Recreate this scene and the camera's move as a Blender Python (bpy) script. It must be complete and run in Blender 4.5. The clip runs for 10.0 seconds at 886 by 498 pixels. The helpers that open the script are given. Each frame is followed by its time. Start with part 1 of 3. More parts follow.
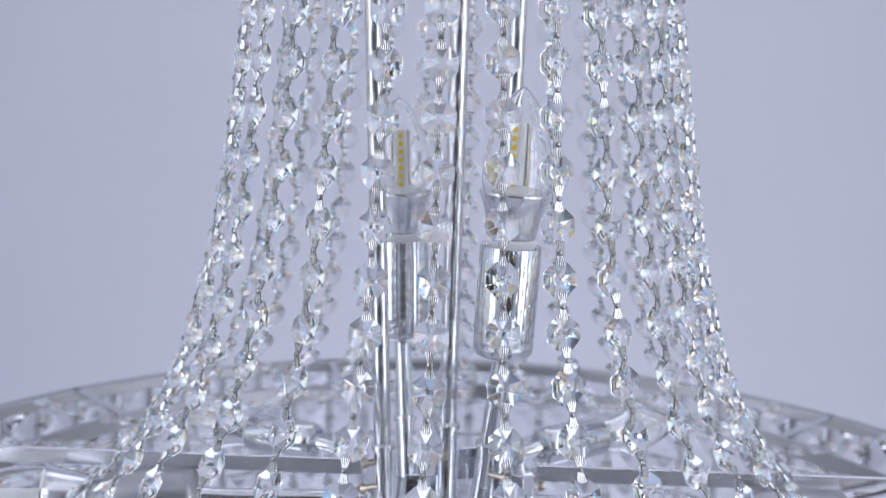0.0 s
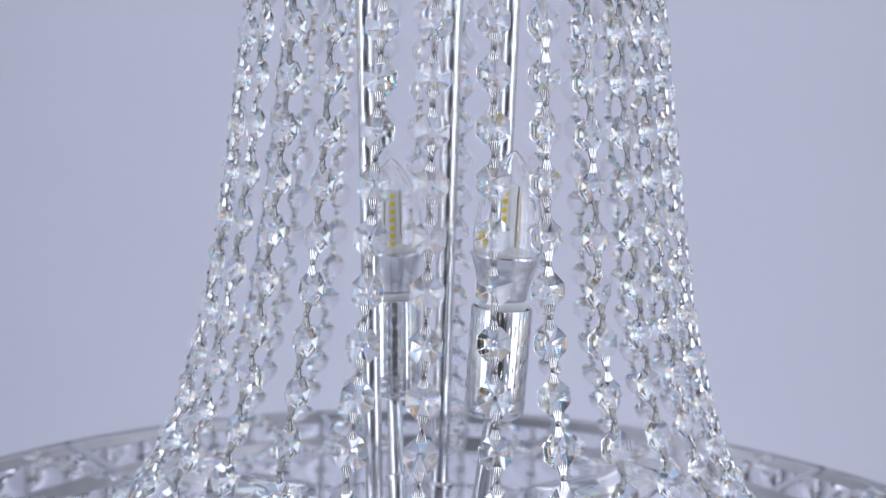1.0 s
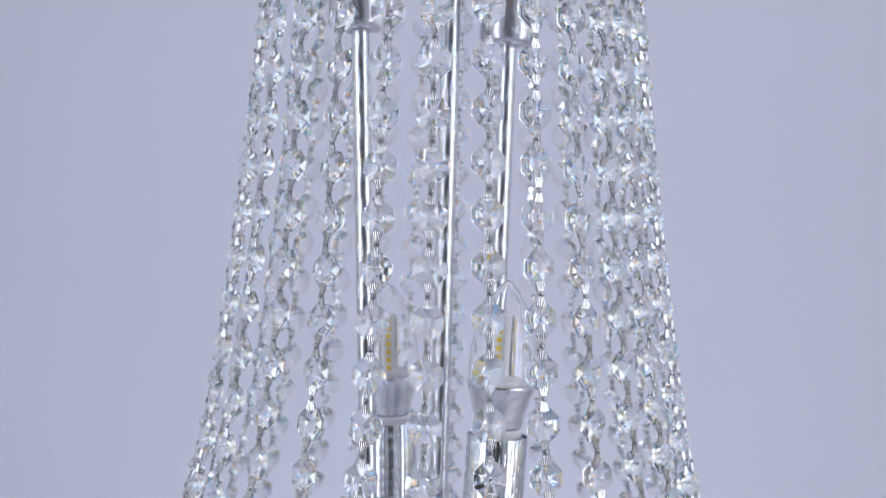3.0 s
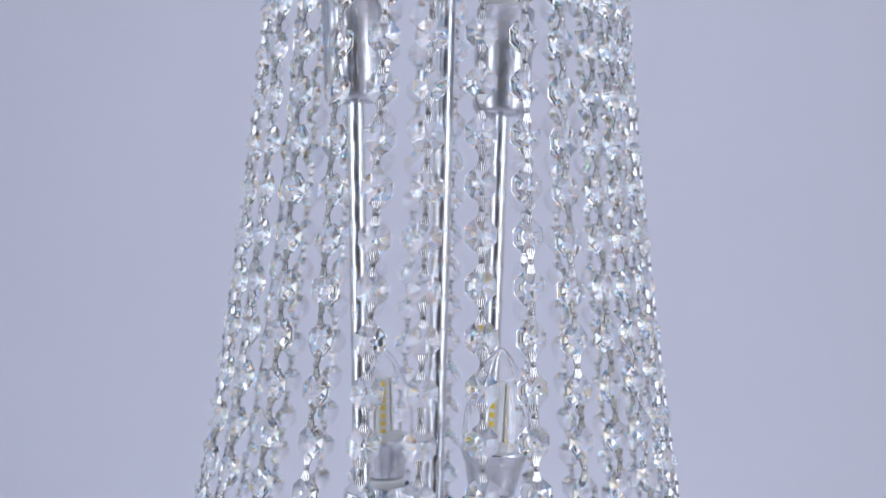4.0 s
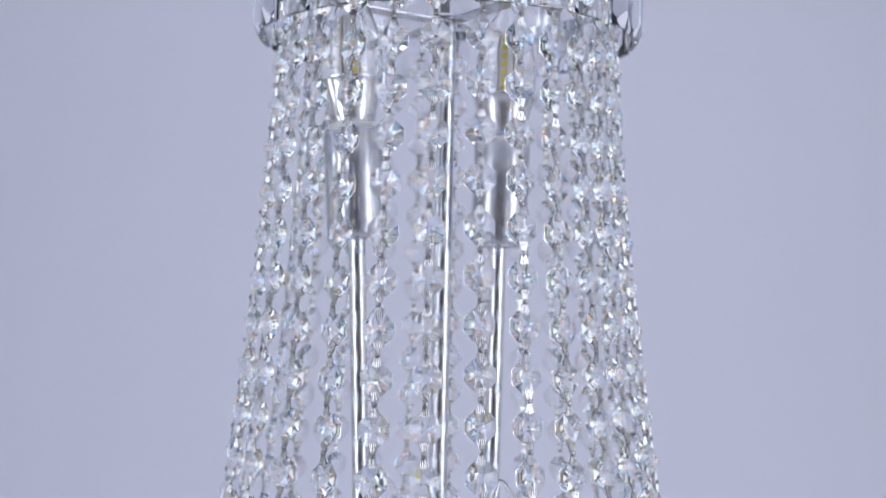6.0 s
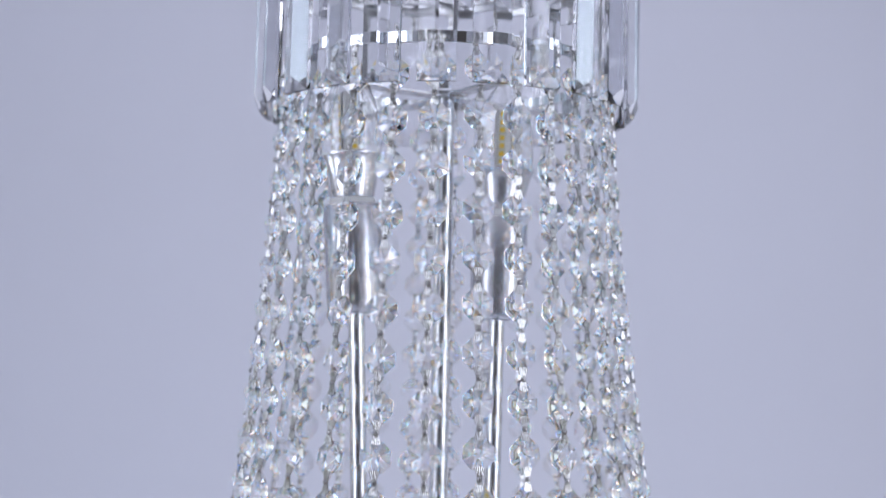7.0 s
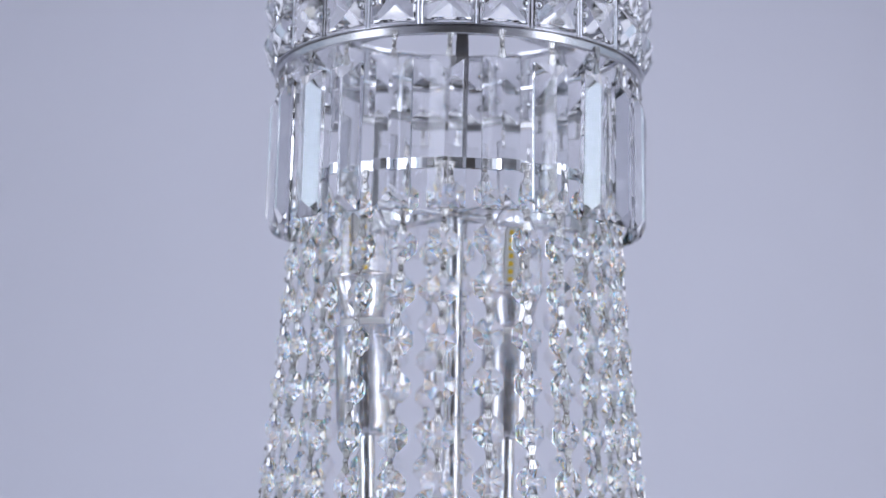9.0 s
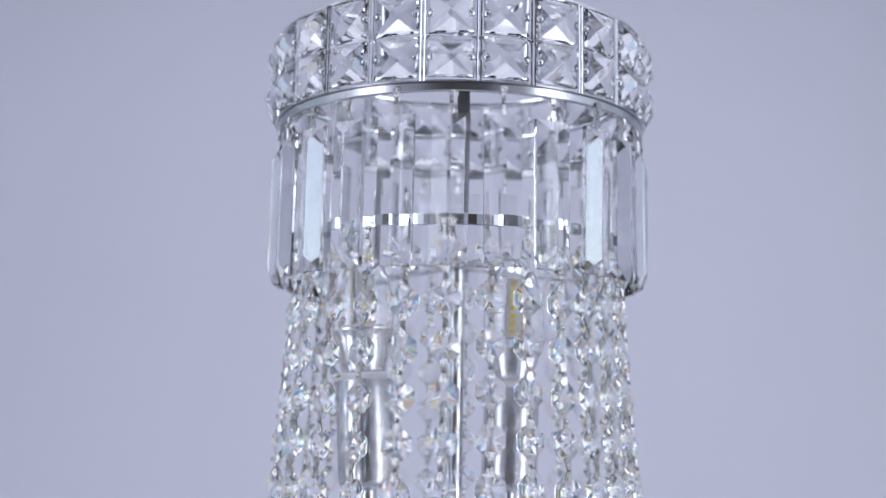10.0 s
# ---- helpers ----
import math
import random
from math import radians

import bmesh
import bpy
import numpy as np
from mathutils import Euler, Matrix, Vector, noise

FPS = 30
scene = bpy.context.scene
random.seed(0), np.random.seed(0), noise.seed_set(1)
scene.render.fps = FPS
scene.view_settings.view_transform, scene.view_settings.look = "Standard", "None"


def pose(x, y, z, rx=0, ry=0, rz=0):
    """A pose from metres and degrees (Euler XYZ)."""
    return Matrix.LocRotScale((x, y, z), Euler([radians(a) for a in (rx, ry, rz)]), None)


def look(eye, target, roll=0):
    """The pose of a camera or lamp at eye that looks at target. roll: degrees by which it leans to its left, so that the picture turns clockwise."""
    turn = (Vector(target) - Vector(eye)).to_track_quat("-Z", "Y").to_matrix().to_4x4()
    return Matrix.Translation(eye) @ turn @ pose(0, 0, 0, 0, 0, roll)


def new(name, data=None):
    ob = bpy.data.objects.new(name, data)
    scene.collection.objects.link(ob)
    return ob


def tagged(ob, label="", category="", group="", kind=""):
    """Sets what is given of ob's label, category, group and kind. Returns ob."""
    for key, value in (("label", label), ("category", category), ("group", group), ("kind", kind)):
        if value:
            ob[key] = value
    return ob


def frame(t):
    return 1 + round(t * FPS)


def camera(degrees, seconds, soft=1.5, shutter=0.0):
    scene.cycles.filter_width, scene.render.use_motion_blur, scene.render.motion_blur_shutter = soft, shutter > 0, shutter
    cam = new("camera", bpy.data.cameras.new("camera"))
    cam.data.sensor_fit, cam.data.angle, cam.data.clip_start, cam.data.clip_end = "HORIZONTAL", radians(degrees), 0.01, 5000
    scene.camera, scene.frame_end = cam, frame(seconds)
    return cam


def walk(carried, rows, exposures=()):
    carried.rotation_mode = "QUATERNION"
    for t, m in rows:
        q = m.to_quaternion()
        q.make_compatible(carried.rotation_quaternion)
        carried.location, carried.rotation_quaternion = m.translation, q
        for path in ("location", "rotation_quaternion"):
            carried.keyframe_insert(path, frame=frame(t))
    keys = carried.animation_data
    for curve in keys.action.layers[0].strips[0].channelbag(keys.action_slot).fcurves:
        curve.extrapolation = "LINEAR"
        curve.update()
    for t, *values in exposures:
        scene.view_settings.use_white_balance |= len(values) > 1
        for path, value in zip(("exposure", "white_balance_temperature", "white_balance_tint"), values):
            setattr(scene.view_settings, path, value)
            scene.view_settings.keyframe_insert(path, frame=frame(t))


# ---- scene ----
cam = camera(42.85, 10.0, soft=1.2)
scene.cycles.max_bounces, scene.cycles.transmission_bounces = 32, 32
ZO = 1.60  # height of the first eye above the floor
# seconds, eye x, y, z, yaw, pitch, lean to the right
PATH_ROWS = [
    (0.0, 0.0, -0.5554, 0.0, 0.731, -10.079, -1.806), (0.5, -0.0008, -0.5573, 0.0045, 0.596, -8.999, -1.774),
    (1.0, -0.0004, -0.5592, 0.0105, 0.349, -8.012, -1.765), (1.5, -0.001, -0.5609, 0.0164, 0.154, -6.998, -1.707),
    (2.0, -0.0025, -0.562, 0.0218, 0.107, -6.027, -1.681), (2.5, -0.0037, -0.5636, 0.027, 0.064, -4.958, -1.685),
    (2.7, -0.0039, -0.5647, 0.0297, 0.016, -4.53, -1.664), (3.8, -0.0028, -0.5721, 0.0468, -0.13, -2.4, -1.556),
    (4.0, -0.0029, -0.573, 0.049, -0.174, -2.006, -1.551), (4.5, -0.0039, -0.5742, 0.0534, -0.193, -0.996, -1.511),
    (5.0, -0.0044, -0.5771, 0.0602, -0.23, -0.117, -1.45), (5.5, -0.0049, -0.5814, 0.0685, -0.267, 0.789, -1.361),
    (5.7, -0.0056, -0.5833, 0.0722, -0.288, 1.18, -1.305), (6.8, -0.0049, -0.5892, 0.0915, -0.305, 3.369, -1.278),
    (7.0, -0.005, -0.5908, 0.0944, -0.234, 3.793, -1.208), (7.5, -0.0063, -0.5938, 0.1011, -0.008, 4.809, -1.121),
    (8.0, -0.0062, -0.5969, 0.1074, 0.165, 5.78, -1.064), (8.5, -0.0059, -0.5968, 0.1117, 0.172, 6.729, -1.047),
    (9.0, -0.0058, -0.5959, 0.1182, 0.299, 7.429, -1.059), (9.5, -0.0067, -0.5968, 0.1249, 0.409, 8.035, -1.041),
    (10.0, -0.0073, -0.5984, 0.1338, 0.278, 8.545, -1.03),
]
walk(cam, [(t, pose(x, y, ZO + z, 90 + pitch, 0, yaw) @ pose(0, 0, 0, 0, 0, -lean)) for t, x, y, z, yaw, pitch, lean in PATH_ROWS])
cam.data.dof.use_dof = True
cam.data.dof.focus_distance = 0.460
cam.data.dof.aperture_fstop = 11.0

# ---- world and large lights ----
world = bpy.data.worlds.new("sky")
scene.world = world
world.use_nodes = True
sky = world.node_tree.nodes.new("ShaderNodeTexSky")
sky.sky_type, sky.sun_disc = "NISHITA", False
sky.sun_elevation, sky.sun_rotation = radians(40), radians(150)
world.node_tree.links.new(sky.outputs[0], world.node_tree.nodes["Background"].inputs[0])
world.node_tree.nodes["Background"].inputs[1].default_value = 0.08
scene.view_settings.exposure = -0.20


def area_light(name, m, w, h, watts, colour):
    data = bpy.data.lights.new(name, "AREA")
    data.shape, data.size, data.size_y, data.energy, data.color = "RECTANGLE", w, h, watts, colour
    ob = new(name, data)
    ob.matrix_world = m
    return ob


COOL = (0.822, 0.865, 1.0)
PALE = (0.832, 0.864, 1.0)
# each side window: bright beside the camera; the dimmer lamp beside the chandelier is added for the prisms to mirror
for side, watts in ((-1, 13.2), (1, 12.8)):
    area_light("area_light", look((side * 1.79, -1.18, 1.45), (0, -1.18, 1.45)), 2.06, 2.3, watts, PALE)
    area_light("area_light", look((side * 1.79, 0.38, 1.45), (0, 0.38, 1.45)), 1.04, 2.3, 3.3, PALE)

# two added, unseen lamps, at ceiling and floor, brighten the wall behind the chandelier
area_light("wall_fill_light", look((0.1, 0.68, 2.82), (0.1, 1.6, 1.30)), 1.6, 0.80, 4.5, COOL)
area_light("wall_fill_light", look((0.1, 0.68, 0.20), (0.1, 1.6, 1.50)), 1.6, 0.80, 4.9, COOL)
# unseen overhead fill, added to brighten what the beads and clips mirror
area_light("ceiling_fill_light", look((0, -0.25, 2.87), (0, -0.25, 0)), 3.2, 2.6, 11.5, PALE)
# two tall soft boxes on either side of the camera
area_light("soft_box_light", look((-1.46, -1.08, 1.50), (0, 0, 1.50)), 0.55, 2.40, 14.0, COOL)
area_light("soft_box_light", look((1.46, -1.08, 1.50), (0, 0, 1.50)), 0.55, 2.40, 15.0, COOL)

# ---- materials ----


def material(name, rough=0.5, metal=0.0, colour=(0.5, 0.5, 0.5), vary=0.0, scale=20.0, bump=0.0, bump_scale=200.0, rough_vary=0.0):
    m = bpy.data.materials.new(name)
    m.use_nodes = True
    nt = m.node_tree
    b = nt.nodes["Principled BSDF"]
    b.inputs["Base Color"].default_value = (*colour, 1)
    b.inputs["Roughness"].default_value = rough
    b.inputs["Metallic"].default_value = metal
    tc = nt.nodes.new("ShaderNodeTexCoord")
    if vary:
        n = nt.nodes.new("ShaderNodeTexNoise")
        n.inputs["Scale"].default_value, n.inputs["Detail"].default_value = scale, 6
        nt.links.new(tc.outputs["Object"], n.inputs["Vector"])
        r = nt.nodes.new("ShaderNodeValToRGB")
        r.color_ramp.elements[0].position, r.color_ramp.elements[1].position = 0.3, 0.7
        r.color_ramp.elements[0].color = (*[c * (1 - vary) for c in colour], 1)
        r.color_ramp.elements[1].color = (*[min(1, c * (1 + vary)) for c in colour], 1)
        nt.links.new(n.outputs["Fac"], r.inputs[0])
        nt.links.new(r.outputs[0], b.inputs["Base Color"])
    if rough_vary:
        n2 = nt.nodes.new("ShaderNodeTexNoise")
        n2.inputs["Scale"].default_value, n2.inputs["Detail"].default_value = scale * 2.7, 4
        nt.links.new(tc.outputs["Object"], n2.inputs["Vector"])
        mr = nt.nodes.new("ShaderNodeMapRange")
        mr.inputs["To Min"].default_value, mr.inputs["To Max"].default_value = max(0, rough - rough_vary), rough + rough_vary
        nt.links.new(n2.outputs["Fac"], mr.inputs["Value"])
        nt.links.new(mr.outputs[0], b.inputs["Roughness"])
    if bump:
        n3 = nt.nodes.new("ShaderNodeTexNoise")
        n3.inputs["Scale"].default_value, n3.inputs["Detail"].default_value = bump_scale, 3
        nt.links.new(tc.outputs["Object"], n3.inputs["Vector"])
        bp = nt.nodes.new("ShaderNodeBump")
        bp.inputs["Strength"].default_value, bp.inputs["Distance"].default_value = bump, 0.001
        nt.links.new(n3.outputs["Fac"], bp.inputs["Height"])
        nt.links.new(bp.outputs[0], b.inputs["Normal"])
    return m


def crystal_material(name, shares, rough=0.0):
    """Cut glass; each share of the light, a colour, has its own refractive index."""
    m = bpy.data.materials.new(name)
    m.use_nodes = True
    nt = m.node_tree
    nt.nodes.remove(nt.nodes["Principled BSDF"])
    last = None
    for colour, ior in shares:
        g = nt.nodes.new("ShaderNodeBsdfGlass")
        g.inputs["Color"].default_value = (*colour, 1)
        g.inputs["IOR"].default_value, g.inputs["Roughness"].default_value = ior, rough
        if last is None:
            last = g.outputs[0]
        else:
            a = nt.nodes.new("ShaderNodeAddShader")
            nt.links.new(last, a.inputs[0])
            nt.links.new(g.outputs[0], a.inputs[1])
            last = a.outputs[0]
    nt.links.new(last, nt.nodes["Material Output"].inputs["Surface"])
    return m


def brushed_material(name, colour, rough, stretch):
    m = material(name, rough, 1.0, colour)
    nt = m.node_tree
    b = nt.nodes["Principled BSDF"]
    tc = nt.nodes.new("ShaderNodeTexCoord")
    mp = nt.nodes.new("ShaderNodeMapping")
    mp.inputs["Scale"].default_value = stretch
    n = nt.nodes.new("ShaderNodeTexNoise")
    n.inputs["Scale"].default_value, n.inputs["Detail"].default_value = 1.0, 4
    nt.links.new(tc.outputs["Object"], mp.inputs["Vector"])
    nt.links.new(mp.outputs[0], n.inputs["Vector"])
    bp = nt.nodes.new("ShaderNodeBump")
    bp.inputs["Strength"].default_value, bp.inputs["Distance"].default_value = 0.05, 0.0004
    nt.links.new(n.outputs["Fac"], bp.inputs["Height"])
    nt.links.new(bp.outputs[0], b.inputs["Normal"])
    return m


WALL = material("painted_wall", 0.9, 0, (0.595, 0.60, 0.668), 0.015, 1.6, 0.05, 300)
REAR_WALL = material("painted_rear_wall", 0.9, 0, (0.70, 0.70, 0.74), 0.05, 2, 0.05, 300)
DARKPANEL = material("dark_panel_paint", 0.6, 0, (0.085, 0.075, 0.065), 0.10, 4, 0.05, 120)
FLOOR = material("floor_vinyl", 0.5, 0, (0.58, 0.58, 0.62), 0.06, 3, 0.05, 150)
CEIL = material("ceiling_paint", 0.9, 0, (0.75, 0.76, 0.8), 0.02, 2, 0.04, 250)
CHROME = material("polished_chrome", 0.07, 1, (0.70, 0.71, 0.73), 0.05, 60, 0.012, 120, 0.02)
CLIPMETAL = material("nickel_clip", 0.21, 1, (0.95, 0.94, 0.93), 0.12, 300, 0, 0, 0.06)
# dark colour that paints the shade in the grooves between the clip ribs
GROOVE_SHADE = material("groove_shade_nickel", 0.45, 1, (0.12, 0.11, 0.10), 0.2, 400)
STUD = material("dull_nickel_stud", 0.16, 1, (0.42, 0.41, 0.405), 0.15, 300)
STEEL = material("satin_steel", 0.22, 1, (0.56, 0.56, 0.575), 0.06, 80, 0, 0, 0.06)
SATIN = material("satin_grey_metal", 0.42, 1, (0.43, 0.43, 0.445), 0.08, 60, 0.05, 300, 0.08)
BRASS = material("brass_screw", 0.25, 1, (0.46, 0.40, 0.33), 0.1, 200)
ALU = brushed_material("brushed_aluminium", (0.80, 0.80, 0.82), 0.20, (400, 400, 30))
CUPMETAL = brushed_material("brushed_chrome_cup", (0.63, 0.63, 0.66), 0.22, (900, 900, 12))
CRYSTAL = crystal_material("cut_crystal", [((0.88, 0.88, 0.88), 1.520), ((0.12, 0.06, 0.0), 1.465), ((0.0, 0.06, 0.12), 1.580)])
PRISMGLASS = crystal_material("clear_prism_glass", [((0.985, 0.985, 0.99), 1.52)])
BULBGLASS = crystal_material("bulb_glass", [((1.0, 1.0, 1.0), 1.45)])
WHITE = material("white_plastic", 0.45, 0, (0.80, 0.80, 0.80), 0.03, 100)
CHIP = material("led_phosphor", 0.5, 0, (0.85, 0.60, 0.06), 0.1, 400)
BOARD = material("led_board", 0.4, 0.1, (0.72, 0.72, 0.70), 0.1, 150)
FRAMEPAINT = material("window_frame_paint", 0.5, 0, (0.75, 0.75, 0.76), 0.03, 20)

# ---- mesh helpers ----


def finish(name, bm, materials, parent=None, label="", smooth=False):
    """One mesh object out of a bmesh, under a parent if there is one."""
    me = bpy.data.meshes.new(name)
    bm.to_mesh(me)
    bm.free()
    for mt in (materials if isinstance(materials, (list, tuple)) else [materials]):
        me.materials.append(mt)
    if smooth:
        me.polygons.foreach_set("use_smooth", [True] * len(me.polygons))
        me.set_sharp_from_angle(angle=radians(35))
    ob = new(name, me)
    if parent is not None:
        ob.parent = parent
    if label:
        tagged(ob, label)
    return ob


def part(name, bm, mat, parent, label="", smooth=False):
    return finish(name, bm, mat, parent, label, smooth)


def add_box(bm, size, m=Matrix(), bevel=0.0):
    r = bmesh.ops.create_cube(bm, size=1.0, matrix=m @ Matrix.Diagonal((*size, 1)))
    if bevel:
        edges = list({e for v in r["verts"] for e in v.link_edges})
        bmesh.ops.bevel(bm, geom=edges, offset=bevel, segments=2, affect="EDGES", profile=0.5)


def add_lathe(bm, profile, seg=32, m=Matrix(), mat=0):
    """A turned shape: (radius, height) points, closed where the radius is nil."""
    rings = []
    for r, z in profile:
        if r < 1e-6:
            rings.append([bm.verts.new(m @ Vector((0, 0, z)))])
        else:
            rings.append([bm.verts.new(m @ Vector((r * math.cos(2 * math.pi * k / seg), r * math.sin(2 * math.pi * k / seg), z))) for k in range(seg)])
    for a, b in zip(rings, rings[1:]):
        for k in range(seg):
            k2 = (k + 1) % seg
            if len(a) == 1 and len(b) == 1:
                continue
            if len(a) == 1:
                f = bm.faces.new((a[0], b[k2], b[k]))
            elif len(b) == 1:
                f = bm.faces.new((a[k], a[k2], b[0]))
            else:
                f = bm.faces.new((a[k], a[k2], b[k2], b[k]))
            f.material_index = mat


def add_band(bm, r0, r1, z0, z1, seg=120, bevel=0.0):
    """A ring of rectangular section, with small chamfers, about the body's axis."""
    c, x0 = bevel, axis_x(z0)
    sec = [(r0, z0 + c), (r0 + c, z0), (r1 - c, z0), (r1, z0 + c), (r1, z1 - c), (r1 - c, z1), (r0 + c, z1), (r0, z1 - c)] if c else [(r0, z0), (r1, z0), (r1, z1), (r0, z1)]
    rings = [[bm.verts.new((x0 + r * math.cos(2 * math.pi * k / seg), r * math.sin(2 * math.pi * k / seg), z)) for r, z in sec] for k in range(seg)]
    n = len(sec)
    for k in range(seg):
        a, b = rings[k], rings[(k + 1) % seg]
        for j in range(n):
            bm.faces.new((a[j], b[j], b[(j + 1) % n], a[(j + 1) % n]))


def add_tube(bm, pts, r, seg=6, mat=0):
    """A round wire or rod along points."""
    pts = [Vector(p) for p in pts]
    rings = []
    for i, p in enumerate(pts):
        d = (pts[min(i + 1, len(pts) - 1)] - pts[max(i - 1, 0)]).normalized()
        u = d.orthogonal().normalized() if i == 0 else (u - d * u.dot(d)).normalized()
        w = d.cross(u)
        rings.append([bm.verts.new(p + r * (math.cos(2 * math.pi * k / seg) * u + math.sin(2 * math.pi * k / seg) * w)) for k in range(seg)])
    for a, b in zip(rings, rings[1:]):
        for k in range(seg):
            f = bm.faces.new((a[k], a[(k + 1) % seg], b[(k + 1) % seg], b[k]))
            f.material_index = mat
    for ring, flip in ((rings[0], True), (rings[-1], False)):
        f = bm.faces.new(ring[::-1] if flip else ring)
        f.material_index = mat


def add_dome(bm, centre, r, m=Matrix(), seg=8, rows=4):
    prof = [(r * math.sin(math.pi * k / rows), -r * math.cos(math.pi * k / rows)) for k in range(rows + 1)]
    add_lathe(bm, prof, seg, m @ Matrix.Translation(centre))


def axis_x(z):
    """The body hangs a little out of plumb: how far its axis stands aside at a height."""
    return -0.0025 * max(0.0, min(1.0, (z + 0.07) / 0.20))


def outward(az, r, z, slope=0.0):
    """A pose on the round body: x along the round, y outwards, z up; slope in radians leans its top inwards."""
    a = radians(az)
    y = Vector((math.sin(a), -math.cos(a), 0))
    x = Vector((-math.cos(a), -math.sin(a), 0))
    zz = Vector((0, 0, 1))
    y2, z2 = y * math.cos(slope) + zz * math.sin(slope), zz * math.cos(slope) - y * math.sin(slope)
    m = Matrix((x, y2, z2)).transposed().to_4x4()
    m.translation = Vector((r * y.x + axis_x(z), r * y.y, z))
    return m


# ---- the room ----
X0, X1, Y0, Y1, H = -1.8, 1.8, -2.4, 1.6, 2.9


def structure(name, label, category, mat, boxes):
    bm = bmesh.new()
    for lo, hi in boxes:
        add_box(bm, [b - a for a, b in zip(lo, hi)], Matrix.Translation([(a + b) / 2 for a, b in zip(lo, hi)]))
    return tagged(finish(name, bm, mat), label, category, kind="structure")


structure("floor", "plain grey vinyl floor of the room", "floor", FLOOR, [((X0 - 0.15, Y0 - 0.15, -0.1), (X1 + 0.15, Y1 + 0.15, 0))])
structure("ceiling", "plain pale painted ceiling", "ceiling", CEIL, [((X0 - 0.15, Y0 - 0.15, H), (X1 + 0.15, Y1 + 0.15, H + 0.1))])
structure("wall_north", "plain pale lavender painted wall behind the chandelier", "wall", WALL, [((X0, Y1, 0), (X1, Y1 + 0.15, H))])
structure("wall_south", "plain pale painted wall facing the chandelier", "wall", REAR_WALL, [((X0, Y0 - 0.15, 0), (X1, Y0, H))])
# unseen dark panel, added so that chrome and clips mirror dark behind the camera
structure("dark_panel_1", "added dark brown full-height panel in two leaves on the wall facing the chandelier, for dark reflections", "door", DARKPANEL, [((-0.86, Y0, 0.01), (-0.004, Y0 + 0.045, 2.86)), ((0.004, Y0, 0.01), (0.86, Y0 + 0.045, 2.86))])
WY0, WY1, WZ0, WZ1 = -2.22, 0.92, 0.28, 2.62
for wall_name, xa, xb in (("wall_west", X0 - 0.15, X0), ("wall_east", X1, X1 + 0.15)):
    structure(wall_name, "plain pale lavender painted wall with a window", "wall", WALL, [
        ((xa, Y0 - 0.15, 0), (xb, WY0, H)), ((xa, WY1, 0), (xb, Y1 + 0.15, H)),
        ((xa, WY0, 0), (xb, WY1, WZ0)), ((xa, WY0, WZ1), (xb, WY1, H))])
for k, x in enumerate((X0 - 0.09, X1 + 0.09)):
    win = tagged(new(f"window_{k + 1}"), "white painted window in the side wall", "window", kind="structure")
    for (ya, za, yb, zb) in ((WY0, WZ0, WY1, WZ0 + 0.05), (WY0, WZ1 - 0.05, WY1, WZ1), (WY0, WZ0 + 0.05, WY0 + 0.05, WZ1 - 0.05), (WY1 - 0.05, WZ0 + 0.05, WY1, WZ1 - 0.05)):
        bm = bmesh.new()
        add_box(bm, (0.05, yb - ya, zb - za), Matrix.Translation((x, (ya + yb) / 2, (za + zb) / 2)), 0.004)
        part("window_frame", bm, FRAMEPAINT, win)

# ---- the chandelier ----
chandelier = tagged(new("chandelier"), "tall crystal bead chandelier with chrome frame, hanging unlit from the ceiling", "chandelier")
chandelier.location = (0, 0, ZO)

# crown: chrome rings, two rows of pyramid-cut squares, posts with studs
CROWN_R, CROWN_Z, SQ_H, SQ_N = 0.0985, 0.2877, 0.0209, 24
bm = bmesh.new()
add_band(bm, 0.0950, 0.0978, 0.2826, 0.2868, 144, 0.0004)
add_band(bm, 0.0940, 0.0992, 0.2868, 0.2875, 144, 0.0002)
part("crown_ring", bm, STEEL, chandelier, "polished chrome ring under the square crystals", True)
bm = bmesh.new()
add_band(bm, 0.0952, 0.0990, 0.3298, 0.3318, 144, 0.0005)
part("crown_rim", bm, CHROME, chandelier, "polished chrome top rim", True)
bm = bmesh.new()
add_band(bm, 0.0950, 0.0964, CROWN_Z + SQ_H - 0.0006, CROWN_Z + SQ_H + 0.0006, 144)
part("crown_hoop", bm, CHROME, chandelier, "", True)


def square_crystal(w, h, rise=0.0058, wall=0.0028):
    """A square crystal with a flat back and a pyramid front with a narrow girdle."""
    bm = bmesh.new()
    rings = []
    for s, y in ((0.94, 0.0), (1.0, 0.0008), (1.0, wall), (0.93, wall + 0.0009)):
        rings.append([bm.verts.new((sx * s * w / 2, y, sz * s * h / 2)) for sx, sz in ((-1, -1), (1, -1), (1, 1), (-1, 1))])
    back = bm.verts.new((0, -0.3 * rise, 0))
    for k in range(4):
        bm.faces.new((rings[0][k], back, rings[0][(k + 1) % 4]))
    for a, b in zip(rings, rings[1:]):
        for k in range(4):
            bm.faces.new((a[k], a[(k + 1) % 4], b[(k + 1) % 4], b[k]))
    tip = bm.verts.new((0, wall + rise, 0))
    for k in range(4):
        bm.faces.new((rings[-1][k], rings[-1][(k + 1) % 4], tip))
    bmesh.ops.recalc_face_normals(bm, faces=bm.faces)
    return bm


def share(name, source, parent, m):
    """Another object on the same mesh."""
    ob = new(name, source.data)
    ob.parent = parent
    ob.matrix_basis = m
    return ob


